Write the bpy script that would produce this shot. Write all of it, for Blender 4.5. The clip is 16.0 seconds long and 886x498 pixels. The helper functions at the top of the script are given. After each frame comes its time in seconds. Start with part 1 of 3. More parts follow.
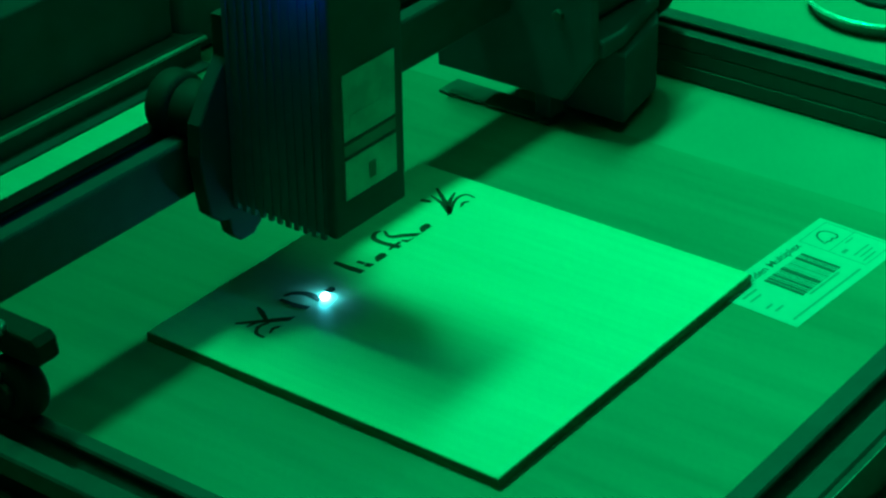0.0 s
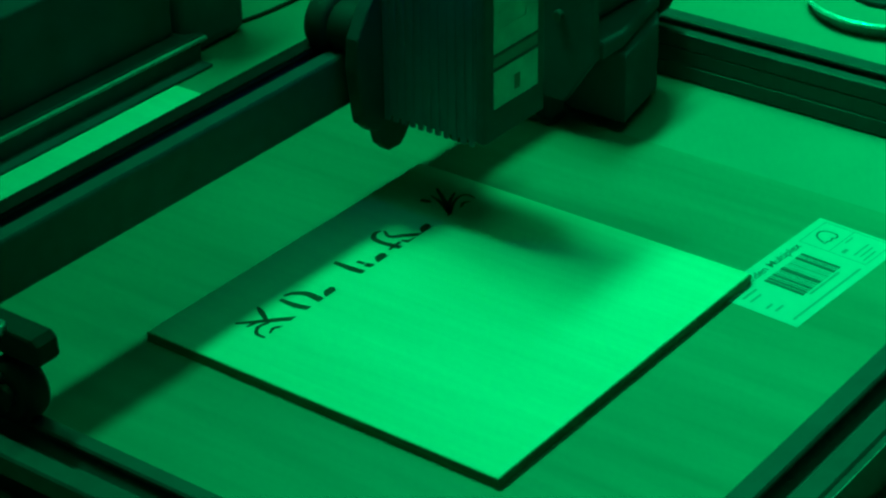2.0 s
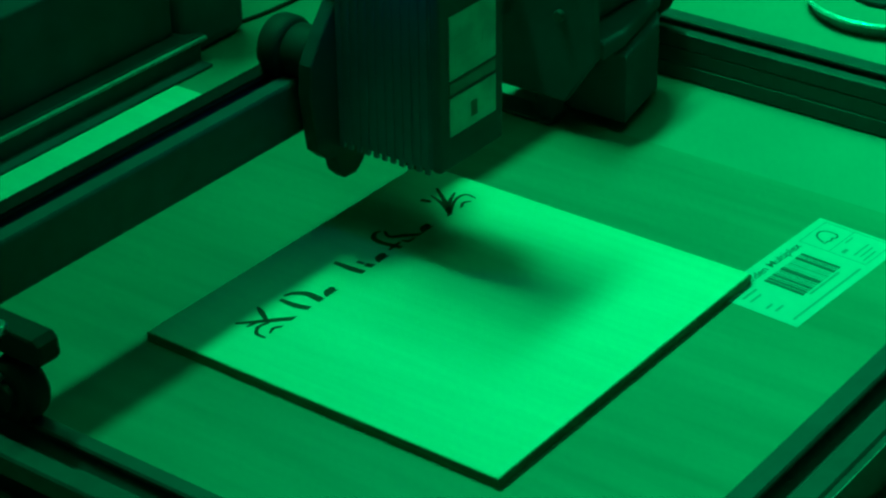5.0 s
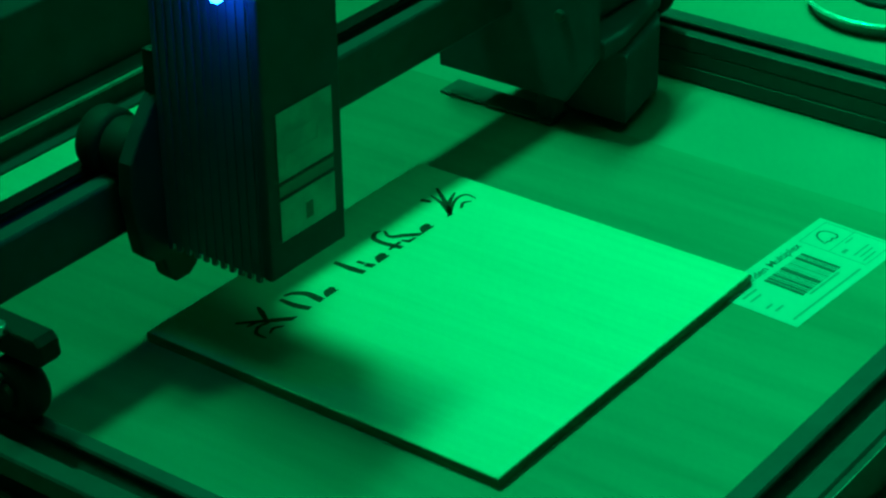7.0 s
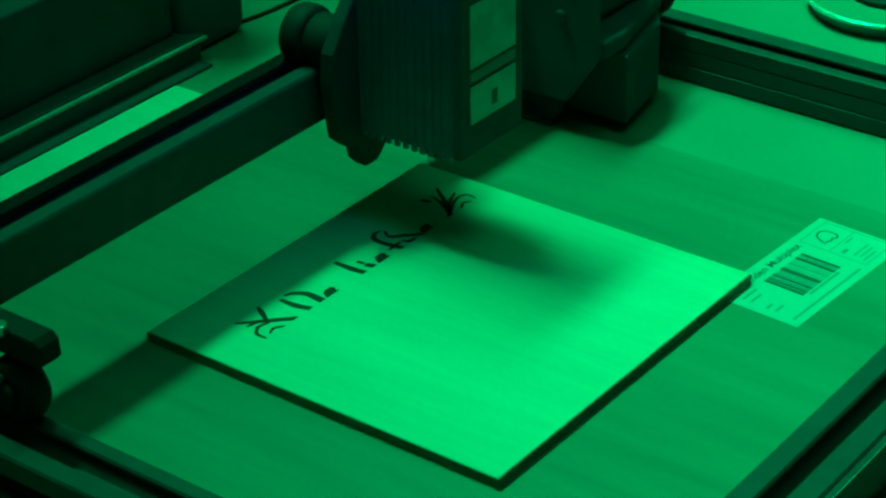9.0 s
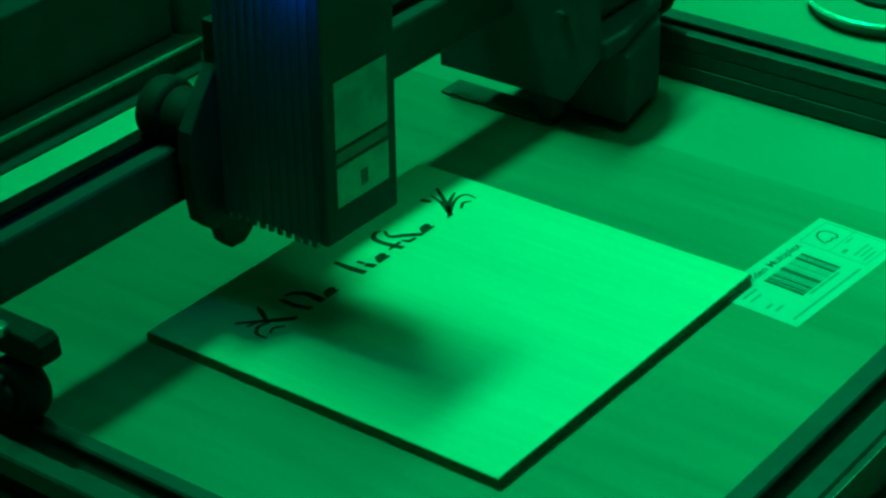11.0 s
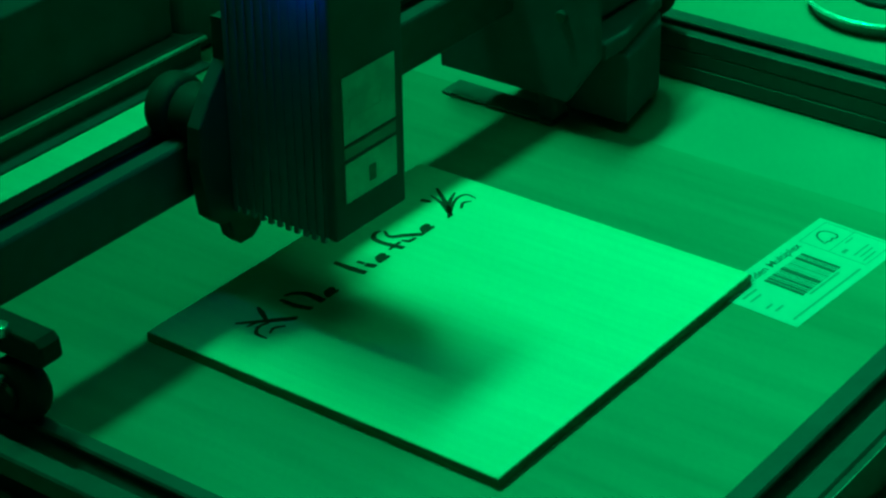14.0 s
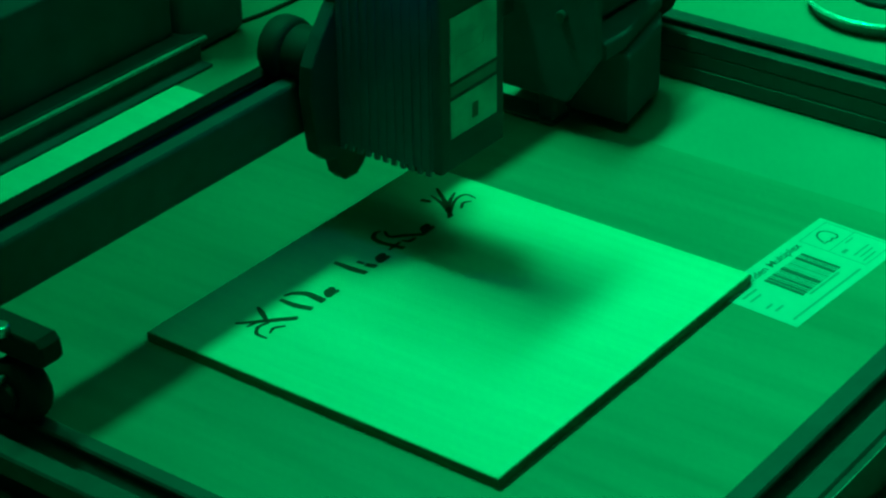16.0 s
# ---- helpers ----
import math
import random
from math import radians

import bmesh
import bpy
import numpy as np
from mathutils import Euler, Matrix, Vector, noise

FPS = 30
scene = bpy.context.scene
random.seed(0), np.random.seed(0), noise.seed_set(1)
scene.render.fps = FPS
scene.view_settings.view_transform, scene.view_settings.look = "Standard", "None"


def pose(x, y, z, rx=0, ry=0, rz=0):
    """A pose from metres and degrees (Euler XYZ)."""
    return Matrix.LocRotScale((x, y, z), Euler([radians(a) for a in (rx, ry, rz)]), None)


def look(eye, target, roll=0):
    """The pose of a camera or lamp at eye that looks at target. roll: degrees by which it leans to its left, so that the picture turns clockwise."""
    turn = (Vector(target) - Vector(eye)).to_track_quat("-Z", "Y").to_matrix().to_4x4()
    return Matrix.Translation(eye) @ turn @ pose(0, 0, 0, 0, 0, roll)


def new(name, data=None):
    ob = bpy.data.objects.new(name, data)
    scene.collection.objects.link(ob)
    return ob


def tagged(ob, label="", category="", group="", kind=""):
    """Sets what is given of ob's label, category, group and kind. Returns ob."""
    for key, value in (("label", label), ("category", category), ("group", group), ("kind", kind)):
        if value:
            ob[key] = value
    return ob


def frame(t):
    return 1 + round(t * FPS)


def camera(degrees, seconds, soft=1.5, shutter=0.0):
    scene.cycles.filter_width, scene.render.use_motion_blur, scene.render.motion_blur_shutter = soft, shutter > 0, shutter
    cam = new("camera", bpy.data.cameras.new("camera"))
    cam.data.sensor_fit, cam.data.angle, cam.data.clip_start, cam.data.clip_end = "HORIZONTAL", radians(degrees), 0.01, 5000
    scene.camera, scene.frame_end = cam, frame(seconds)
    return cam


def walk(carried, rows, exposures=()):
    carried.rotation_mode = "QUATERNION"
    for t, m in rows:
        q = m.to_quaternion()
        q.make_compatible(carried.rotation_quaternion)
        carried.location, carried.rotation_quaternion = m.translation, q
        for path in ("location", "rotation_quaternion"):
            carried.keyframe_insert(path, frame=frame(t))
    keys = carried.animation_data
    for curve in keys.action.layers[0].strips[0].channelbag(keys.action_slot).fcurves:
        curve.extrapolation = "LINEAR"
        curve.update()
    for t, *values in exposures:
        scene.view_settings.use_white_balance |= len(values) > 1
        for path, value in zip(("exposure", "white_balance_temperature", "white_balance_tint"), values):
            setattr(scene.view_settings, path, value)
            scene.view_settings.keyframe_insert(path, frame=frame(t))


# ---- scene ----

# Metres. x runs along the gantry, y away from the front rail, z up; z = 0 is the top of the base board.
EYE, TARGET, ROLL = (-0.39422, -0.27901, 0.34775), (0.02286, 0.03445, 0.05147), -0.865
cam = camera(22.59, 16.0, soft=2.4)
walk(cam, [(0.0, look(EYE, TARGET, ROLL)), (16.0, look(EYE, TARGET, ROLL))])

# ---- light ----
world = bpy.data.worlds.new("world")
scene.world = world
world.use_nodes = True
world.node_tree.nodes["Background"].inputs[0].default_value = (0.0, 0.012, 0.006, 1)
world.node_tree.nodes["Background"].inputs[1].default_value = 1.0
GREEN = (0.0, 1.0, 0.28)
LAMP = Vector((0.49, 0.485, 1.10))
lamp_data = bpy.data.lights.new("strip_light", "AREA")
lamp_data.shape, lamp_data.size, lamp_data.size_y, lamp_data.spread = "RECTANGLE", 1.05, 0.11, radians(65)
lamp_data.energy, lamp_data.color = 9.6, GREEN
lamp = new("strip_light", lamp_data)
lamp.matrix_world = look(LAMP, (0.61, -0.33, 0.0), -6.7)
# unseen fill from above, added to lift the shadows
room_data = bpy.data.lights.new("ceiling_fill", "AREA")
room_data.shape, room_data.size, room_data.size_y = "RECTANGLE", 1.0, 1.0
room_data.energy, room_data.color = 2.35, GREEN
room = new("ceiling_fill", room_data)
room.matrix_world = look((0.10, -0.05, 1.70), (0.12, -0.02, 0.0))
scene.view_settings.exposure = 0.0


# ---- materials ----
def mat(name, color, rough=0.5, metal=0.0, spec=0.5):
    m = bpy.data.materials.new(name)
    m.use_nodes = True
    b = m.node_tree.nodes["Principled BSDF"]
    b.inputs["Base Color"].default_value = (*color, 1)
    b.inputs["Roughness"].default_value = rough
    b.inputs["Metallic"].default_value = metal
    b.inputs["Specular IOR Level"].default_value = spec
    return m


def grain(m, c1, c2, scale=(1, 1, 1), noise_scale=40.0, detail=6.0, lo=0.3, hi=0.7, bump=0.0, bump_dist=0.0005, rough=None):
    """Two-scale noise between two colours, in the object's own metres, with relief."""
    nt, n = m.node_tree, m.node_tree.nodes
    b = n["Principled BSDF"]
    tc, mp = n.new("ShaderNodeTexCoord"), n.new("ShaderNodeMapping")
    mp.inputs["Scale"].default_value = scale
    nt.links.new(tc.outputs["Object"], mp.inputs[0])
    fine, broad = n.new("ShaderNodeTexNoise"), n.new("ShaderNodeTexNoise")
    fine.inputs["Scale"].default_value, fine.inputs["Detail"].default_value = noise_scale, detail
    broad.inputs["Scale"].default_value, broad.inputs["Detail"].default_value = noise_scale * 0.13, 3.0
    nt.links.new(mp.outputs[0], fine.inputs["Vector"])
    nt.links.new(mp.outputs[0], broad.inputs["Vector"])
    mix = n.new("ShaderNodeMix")
    mix.inputs["Factor"].default_value = 0.55
    nt.links.new(fine.outputs["Fac"], mix.inputs["A"])
    nt.links.new(broad.outputs["Fac"], mix.inputs["B"])
    ramp = n.new("ShaderNodeValToRGB")
    ramp.color_ramp.elements[0].position, ramp.color_ramp.elements[1].position = lo, hi
    ramp.color_ramp.elements[0].color, ramp.color_ramp.elements[1].color = (*c1, 1), (*c2, 1)
    nt.links.new(mix.outputs["Result"], ramp.inputs[0])
    nt.links.new(ramp.outputs[0], b.inputs["Base Color"])
    if bump:
        bp = n.new("ShaderNodeBump")
        bp.inputs["Strength"].default_value, bp.inputs["Distance"].default_value = bump, bump_dist
        nt.links.new(fine.outputs["Fac"], bp.inputs["Height"])
        nt.links.new(bp.outputs[0], b.inputs["Normal"])
    if rough:
        rr = n.new("ShaderNodeMapRange")
        rr.inputs["To Min"].default_value, rr.inputs["To Max"].default_value = rough
        nt.links.new(broad.outputs["Fac"], rr.inputs["Value"])
        nt.links.new(rr.outputs[0], b.inputs["Roughness"])
    return m


def glow(name, color, strength):
    m = mat(name, (0.0, 0.0, 0.0), 0.5)
    b = m.node_tree.nodes["Principled BSDF"]
    b.inputs["Emission Color"].default_value, b.inputs["Emission Strength"].default_value = (*color, 1), strength
    return m


PLY = grain(mat("linden_ply", (0.7, 0.6, 0.45), 0.42), (0.56, 0.50, 0.385), (0.69, 0.62, 0.48), (8, 0.45, 1), 46.0, 9.0, 0.27, 0.73, 0.2, 0.0003, (0.40, 0.62))
PLY_EDGE = grain(mat("burnt_ply_edge", (0.06, 0.04, 0.03), 0.8), (0.075, 0.055, 0.039), (0.360, 0.270, 0.180), (1, 1, 14), 90.0, 4)
BOARD = grain(mat("base_board", (0.35, 0.27, 0.18), 0.5), (0.170, 0.144, 0.109), (0.262, 0.224, 0.172), (4, 0.35, 1), 34.0, 8.0, 0.32, 0.68, 0.2, 0.0003, (0.38, 0.6))
TABLE = grain(mat("table_laminate", (0.42, 0.38, 0.3), 0.45), (0.225, 0.207, 0.17), (0.285, 0.262, 0.215), (2, 2, 2), 12.0, 5, 0.3, 0.7, 0.05, 0.0002)
PALE = grain(mat("pale_board", (0.5, 0.45, 0.35), 0.5), (0.609, 0.551, 0.435), (0.754, 0.681, 0.536), (7, 0.6, 1), 40.0, 5, 0.3, 0.7, 0.1, 0.0002)
ALU = grain(mat("black_anodised", (0.03, 0.03, 0.03), 0.5, 0.0, 0.3), (0.034, 0.035, 0.042), (0.060, 0.061, 0.070), (1, 1, 1), 160.0, 5, 0.3, 0.7, 0.05, 0.0001, (0.45, 0.6))
BEAM = grain(mat("black_beam", (0.02, 0.02, 0.02), 0.4, 0.0, 0.25), (0.031, 0.032, 0.042), (0.052, 0.054, 0.069), (1, 1, 1), 160.0, 5, 0.3, 0.7, 0.05, 0.0001, (0.5, 0.62))
MATTE = grain(mat("matte_black", (0.01, 0.01, 0.01), 0.7, 0.0, 0.25), (0.019, 0.021, 0.026), (0.035, 0.035, 0.045), (1, 1, 1), 60.0, 4, 0.3, 0.7, 0.1, 0.0001, (0.6, 0.8))
CASE = grain(mat("case_black", (0.005, 0.005, 0.005), 0.8, 0.0, 0.15), (0.059, 0.062, 0.084), (0.092, 0.097, 0.129), (1, 1, 1), 60.0, 4, 0.3, 0.7, 0.1, 0.0001, (0.75, 0.9))
LID = grain(mat("lid_black", (0.01, 0.01, 0.01), 0.8, 0.0, 0.12), (0.046, 0.052, 0.066), (0.077, 0.083, 0.109), (1, 1, 1), 60.0, 4, 0.3, 0.7, 0.1, 0.0001, (0.7, 0.9))
# pale colour that paints the highlights on the front rail and the case lip
HIGHLIGHT = grain(mat("edge_highlight", (0.25, 0.25, 0.25), 0.4), (0.216, 0.216, 0.216), (0.405, 0.405, 0.405), (1, 1, 1), 120.0)
PLASTIC = grain(mat("black_plastic", (0.02, 0.02, 0.02), 0.45), (0.036, 0.036, 0.038), (0.067, 0.067, 0.071), (1, 1, 1), 220.0, 4, 0.3, 0.7, 0.1, 0.0001, (0.4, 0.6))
SINK = grain(mat("black_heat_sink", (0.02, 0.02, 0.02), 0.42), (0.060, 0.065, 0.104), (0.088, 0.095, 0.148), (1, 1, 1), 150.0, 4, 0.3, 0.7, 0.06, 0.0001, (0.35, 0.55))
DARK_STRIP = grain(mat("strip_black", (0.007, 0.007, 0.008), 0.85, 0.0, 0.1), (0.005, 0.005, 0.007), (0.010, 0.010, 0.012), (1, 1, 1), 300.0, 3)
RUBBER = grain(mat("rubber", (0.014, 0.014, 0.015), 0.7, 0.0, 0.2), (0.010, 0.011, 0.013), (0.018, 0.019, 0.021), (1, 1, 1), 180.0, 4, 0.3, 0.7, 0.08, 0.0001, (0.6, 0.8))
STEEL = grain(mat("steel", (0.6, 0.6, 0.6), 0.28, 1.0), (0.5, 0.5, 0.5), (0.68, 0.68, 0.68), (1, 1, 1), 200.0)
LABEL = grain(mat("head_label", (0.3, 0.3, 0.3), 0.5), (0.29, 0.30, 0.30), (0.53, 0.54, 0.53), (1, 1, 1), 130.0, 5, 0.36, 0.62)
LABEL_STRIP = grain(mat("label_strip", (0.12, 0.12, 0.12), 0.5), (0.10, 0.105, 0.11), (0.16, 0.165, 0.17), (1, 1, 1), 130.0, 5)
LABEL_INK = mat("label_ink", (0.05, 0.05, 0.05), 0.5)
PAPER = grain(mat("sticker_paper", (0.7, 0.7, 0.68), 0.5), (0.42, 0.42, 0.41), (0.49, 0.49, 0.48), (1, 1, 1), 60.0, 3)
INK = mat("sticker_ink", (0.06, 0.06, 0.06), 0.6)
INK_PALE = mat("sticker_ink_pale", (0.22, 0.22, 0.22), 0.6)
CHAR = grain(mat("char", (0.02, 0.014, 0.01), 0.85), (0.010, 0.007, 0.005), (0.05, 0.034, 0.022), (1, 1, 1), 500.0, 3)
DISH_WALL = grain(mat("dish_wall", (0.1, 0.1, 0.1), 0.3), (0.15, 0.16, 0.16), (0.22, 0.23, 0.23), (1, 1, 1), 90.0)
FOIL = grain(mat("glossy_film", (0.8, 0.8, 0.8), 0.28, 0.6), (0.7, 0.7, 0.7), (0.95, 0.95, 0.95), (1, 1, 1), 120.0, 4, 0.3, 0.7, 0.8, 0.002)
WALL = grain(mat("wall_paint", (0.5, 0.5, 0.5), 0.8), (0.48, 0.48, 0.47), (0.55, 0.55, 0.54), (1, 1, 1), 8.0)
FLOOR = grain(mat("floor_vinyl", (0.25, 0.22, 0.2), 0.5), (0.2, 0.18, 0.15), (0.3, 0.26, 0.22), (1, 6, 1), 6.0)
SPARK = glow("laser_glow", (0.05, 0.62, 0.80), 190.0)
HALO_GLOW = glow("halo_glow", (0.004, 0.58, 0.66), 900.0)
BLUE_LED = glow("blue_led", (0.004, 0.14, 1.0), 85.0)
PANEL = glow("panel_diffuser", GREEN, 1.0)


# ---- mesh helpers ----
def part(name, bm, material, parent=None, label=""):
    me = bpy.data.meshes.new(name)
    bm.to_mesh(me)
    bm.free()
    me.materials.append(material)
    ob = new(name, me)
    if parent is not None:
        ob.parent = parent
    if label:
        tagged(ob, label)
    return ob


def thing(name, x=0, y=0, z=0, label="", category="", group="", kind=""):
    ob = new(name)
    ob.empty_display_size = 0.01
    ob.matrix_world = pose(x, y, z)
    return tagged(ob, label, category, group, kind)


def box(x0, x1, y0, y1, z0, z1, bevel=0.0, segs=2, bm=None):
    b = bmesh.new()
    bmesh.ops.create_cube(b, size=1.0)
    for v in b.verts:
        v.co = Vector(((x0 + x1) / 2 + v.co.x * (x1 - x0), (y0 + y1) / 2 + v.co.y * (y1 - y0), (z0 + z1) / 2 + v.co.z * (z1 - z0)))
    if bevel:
        bmesh.ops.bevel(b, geom=b.edges[:], offset=bevel, segments=segs, profile=0.5, affect="EDGES")
    if bm is None:
        return b
    join(bm, b)
    return bm


def join(bm, other):
    me = bpy.data.meshes.new("tmp")
    other.to_mesh(me)
    other.free()
    bm.from_mesh(me)
    bpy.data.meshes.remove(me)
    return bm


def cyl(p, axis, r, length, segs=28, bevel=0.0, r2=None):
    """A cylinder centred on p along an axis 'x', 'y' or 'z'."""
    b = bmesh.new()
    bmesh.ops.create_cone(b, cap_ends=True, segments=segs, radius1=r, radius2=r if r2 is None else r2, depth=length)
    if bevel:
        rim = [e for e in b.edges if abs(e.verts[0].co.z - e.verts[1].co.z) < 1e-7]
        bmesh.ops.bevel(b, geom=rim, offset=bevel, segments=2, profile=0.5, affect="EDGES")
    bmesh.ops.recalc_face_normals(b, faces=b.faces)
    for f in b.faces:
        f.smooth = abs(f.normal.z) < 0.95
    turn = {"x": Matrix.Rotation(math.pi / 2, 4, "Y"), "y": Matrix.Rotation(-math.pi / 2, 4, "X"), "z": Matrix.Identity(4)}[axis]
    bmesh.ops.transform(b, matrix=Matrix.Translation(p) @ turn, verts=b.verts)
    return b


def prism(points, axis, a0, a1, bevel=0.0):
    """An outline, extruded along an axis from a0 to a1. Its points are in the other two axes, in order."""
    b = bmesh.new()
    put = {"x": lambda u, v, a: (a, u, v), "y": lambda u, v, a: (u, a, v), "z": lambda u, v, a: (u, v, a)}[axis]
    lo = [b.verts.new(put(u, v, a0)) for u, v in points]
    hi = [b.verts.new(put(u, v, a1)) for u, v in points]
    n = len(points)
    for i in range(n):
        b.faces.new((lo[i], lo[(i + 1) % n], hi[(i + 1) % n], hi[i]))
    b.faces.new(lo)
    b.faces.new(hi[::-1])
    bmesh.ops.recalc_face_normals(b, faces=b.faces)
    if bevel:
        caps = [e for e in b.edges if len(e.link_faces) == 2 and any(len(f.verts) == n for f in e.link_faces)]
        bmesh.ops.bevel(b, geom=caps, offset=bevel, segments=2, profile=0.5, affect="EDGES")
    return b


def v_slot():
    """The outline of a 20 x 20 mm extrusion with a V-shaped slot on each side."""
    side = [(-9.3, 10.0), (-3.7, 10.0), (-3.1, 9.3), (-3.1, 8.3), (-5.6, 8.3), (-5.6, 6.9), (-2.9, 4.2), (2.9, 4.2), (5.6, 6.9), (5.6, 8.3), (3.1, 8.3), (3.1, 9.3), (3.7, 10.0), (9.3, 10.0)]
    pts = []
    for k in range(4):
        c, s = (1, 0, -1, 0)[k], (0, 1, 0, -1)[k]
        pts += [((u * c + v * s) * 0.001, (-u * s + v * c) * 0.001) for u, v in side]
    return pts


def rail_mesh(axis, a0, a1, u, v, tall=1.0, wide=1.0):
    return prism([(u + p * wide, v + q * tall) for p, q in v_slot()], axis, a0, a1)


def ribbon(points, widths, z, h=0.00012):
    """A brush stroke through points in millimetres, with its width at each point in millimetres."""
    pts = [Vector(p) for p in points]
    fine, wide = [], []
    for i in range(len(pts) - 1):
        a, b2, c, d = pts[max(i - 1, 0)], pts[i], pts[i + 1], pts[min(i + 2, len(pts) - 1)]
        for k in range(8):
            t = k / 8
            fine.append(0.5 * (2 * b2 + (c - a) * t + (2 * a - 5 * b2 + 4 * c - d) * t * t + (3 * b2 - a - 3 * c + d) * t ** 3))
            wide.append(widths[i] + (widths[i + 1] - widths[i]) * t)
    fine.append(pts[-1])
    wide.append(widths[-1])
    left, right = [], []
    for i, p in enumerate(fine):
        d = (fine[min(i + 1, len(fine) - 1)] - fine[max(i - 1, 0)]).normalized()
        n = Vector((-d.y, d.x)) * wide[i] * 0.5
        left.append(p + n)
        right.append(p - n)
    b = bmesh.new()
    top = [(b.verts.new((l.x * 0.001, l.y * 0.001, z + h)), b.verts.new((r.x * 0.001, r.y * 0.001, z + h))) for l, r in zip(left, right)]
    bot = [(b.verts.new((l.x * 0.001, l.y * 0.001, z)), b.verts.new((r.x * 0.001, r.y * 0.001, z))) for l, r in zip(left, right)]
    for i in range(len(top) - 1):
        b.faces.new((top[i][0], top[i][1], top[i + 1][1], top[i + 1][0]))
        b.faces.new((top[i][0], top[i + 1][0], bot[i + 1][0], bot[i][0]))
        b.faces.new((top[i][1], bot[i][1], bot[i + 1][1], top[i + 1][1]))
    b.faces.new((top[0][0], bot[0][0], bot[0][1], top[0][1]))
    b.faces.new((top[-1][0], top[-1][1], bot[-1][1], bot[-1][0]))
    bmesh.ops.recalc_face_normals(b, faces=b.faces)
    return b


# ---- the room, plain ----
TZ = -0.002
FZ = -0.75
BT = -0.0005
tagged(part("floor", box(-1.6, 1.9, -1.6, 1.9, FZ - 0.1, FZ), FLOOR), "plain brown vinyl floor under the table", "floor", kind="structure")
tagged(part("ceiling", box(-1.6, 1.9, -1.6, 1.9, 1.75, 1.85), WALL), "plain painted ceiling above the table", "ceiling", kind="structure")
tagged(part("wall_north", box(-1.6, 1.9, 1.9, 2.0, FZ, 1.75), WALL), "plain painted wall", "wall", kind="structure")
tagged(part("wall_south", box(-1.6, 1.9, -1.7, -1.6, FZ, 1.75), WALL), "plain painted wall", "wall", kind="structure")
tagged(part("wall_east", box(1.9, 2.0, -1.7, 2.0, FZ, 1.75), WALL), "plain painted wall", "wall", kind="structure")
tagged(part("wall_west", box(-1.7, -1.6, -1.7, 2.0, FZ, 1.75), WALL), "plain painted wall", "wall", kind="structure")

table = thing("table", 0.15, 0.2, FZ, "pale laminate work table under the engraver", "table")
part("tabletop", box(-0.75, 0.75, -0.50, 0.60, TZ - FZ - 0.028, TZ - FZ, 0.002), TABLE, table)
for sx in (-0.70, 0.65):
    for sy in (-0.45, 0.50):
        part("leg", box(sx, sx + 0.05, sy, sy + 0.05, 0.0, TZ - FZ - 0.028, 0.003), PLASTIC, table, "black table leg")

pendant = thing("strip_lamp", LAMP.x, LAMP.y, LAMP.z, "slim black strip lamp hanging above the engraver", "lamp")
turn_lamp = lamp.matrix_world.to_3x3().to_4x4()
for nm, bm_, m_ in (("housing", box(-0.54, 0.54, -0.075, 0.075, 0.012, 0.030, 0.004), PLASTIC), ("diffuser", box(-0.525, 0.525, -0.065, 0.065, 0.004, 0.0115), PANEL)):
    o = part(nm, bm_, m_, pendant)
    o.matrix_local = turn_lamp
part("cord", cyl((0, 0, (1.75 - LAMP.z) / 2 + 0.012), "z", 0.003, 1.75 - LAMP.z - 0.026), PLASTIC, pendant)
# body for the added fill light
flush = thing("fill_lamp", 0.10, -0.05, 1.75, "large flat square fill lamp added under the ceiling", "lamp")
part("housing", box(-0.52, 0.52, -0.52, 0.52, -0.03, 0.0, 0.004), PLASTIC, flush)
part("diffuser", box(-0.50, 0.50, -0.50, 0.50, -0.04, -0.0301), PANEL, flush)

# ---- boards ----
tagged(part("base_board", box(-0.0625, 0.198, -0.0600, 0.203, TZ, BT, 0.0004, 1), BOARD), "brown plywood board lying under the workpiece", "board")
tagged(part("pale_offcut", box(-0.055, 0.1385, 0.2045, 0.2430, TZ, -0.001, 0.0004, 1), PALE), "pale plywood offcut lying behind the gantry", "board")

plate = thing("plywood_plate", 0, 0, 0, "pale linden plywood plate being engraved on the board", "plywood plate")
plate.matrix_world = pose(0, 0, 0, 0, 0, -0.4)
part("sheet", box(0.0002, 0.1334, 0.0002, 0.1280, 0.0, 0.003, 0.0002, 1), PLY, plate)
for nm, dims in (("edge_veneer", (0.0, 0.1336, 0.0, 0.0002)), ("edge_veneer", (0.0, 0.1336, 0.1280, 0.1282)), ("edge_veneer", (0.0, 0.0002, 0.0002, 0.1280)), ("edge_veneer", (0.1334, 0.1336, 0.0002, 0.1280))):
    part(nm, box(*dims, BT, 0.0026), PLY_EDGE, plate, "dark scorched cut edge")

# lettering and ornaments burnt into the plate so far
engraving = thing("burnt_lettering", 0, 0, 0.003, "dark burnt tops of calligraphic letters on plywood", "engraving")
FRONT, ROW, ROWS = 0.0973, 0.0002, 7


def cut(b, y_low, y_high):
    """Keep what lies between two lines along x."""
    for y, up in ((y_low, -1), (y_high, 1)):
        bmesh.ops.bisect_plane(b, geom=b.verts[:] + b.edges[:] + b.faces[:], plane_co=(0, y, 0), plane_no=(0, up, 0), clear_outer=True)
    return b


line_meshes = [bmesh.new() for _ in range(ROWS)]


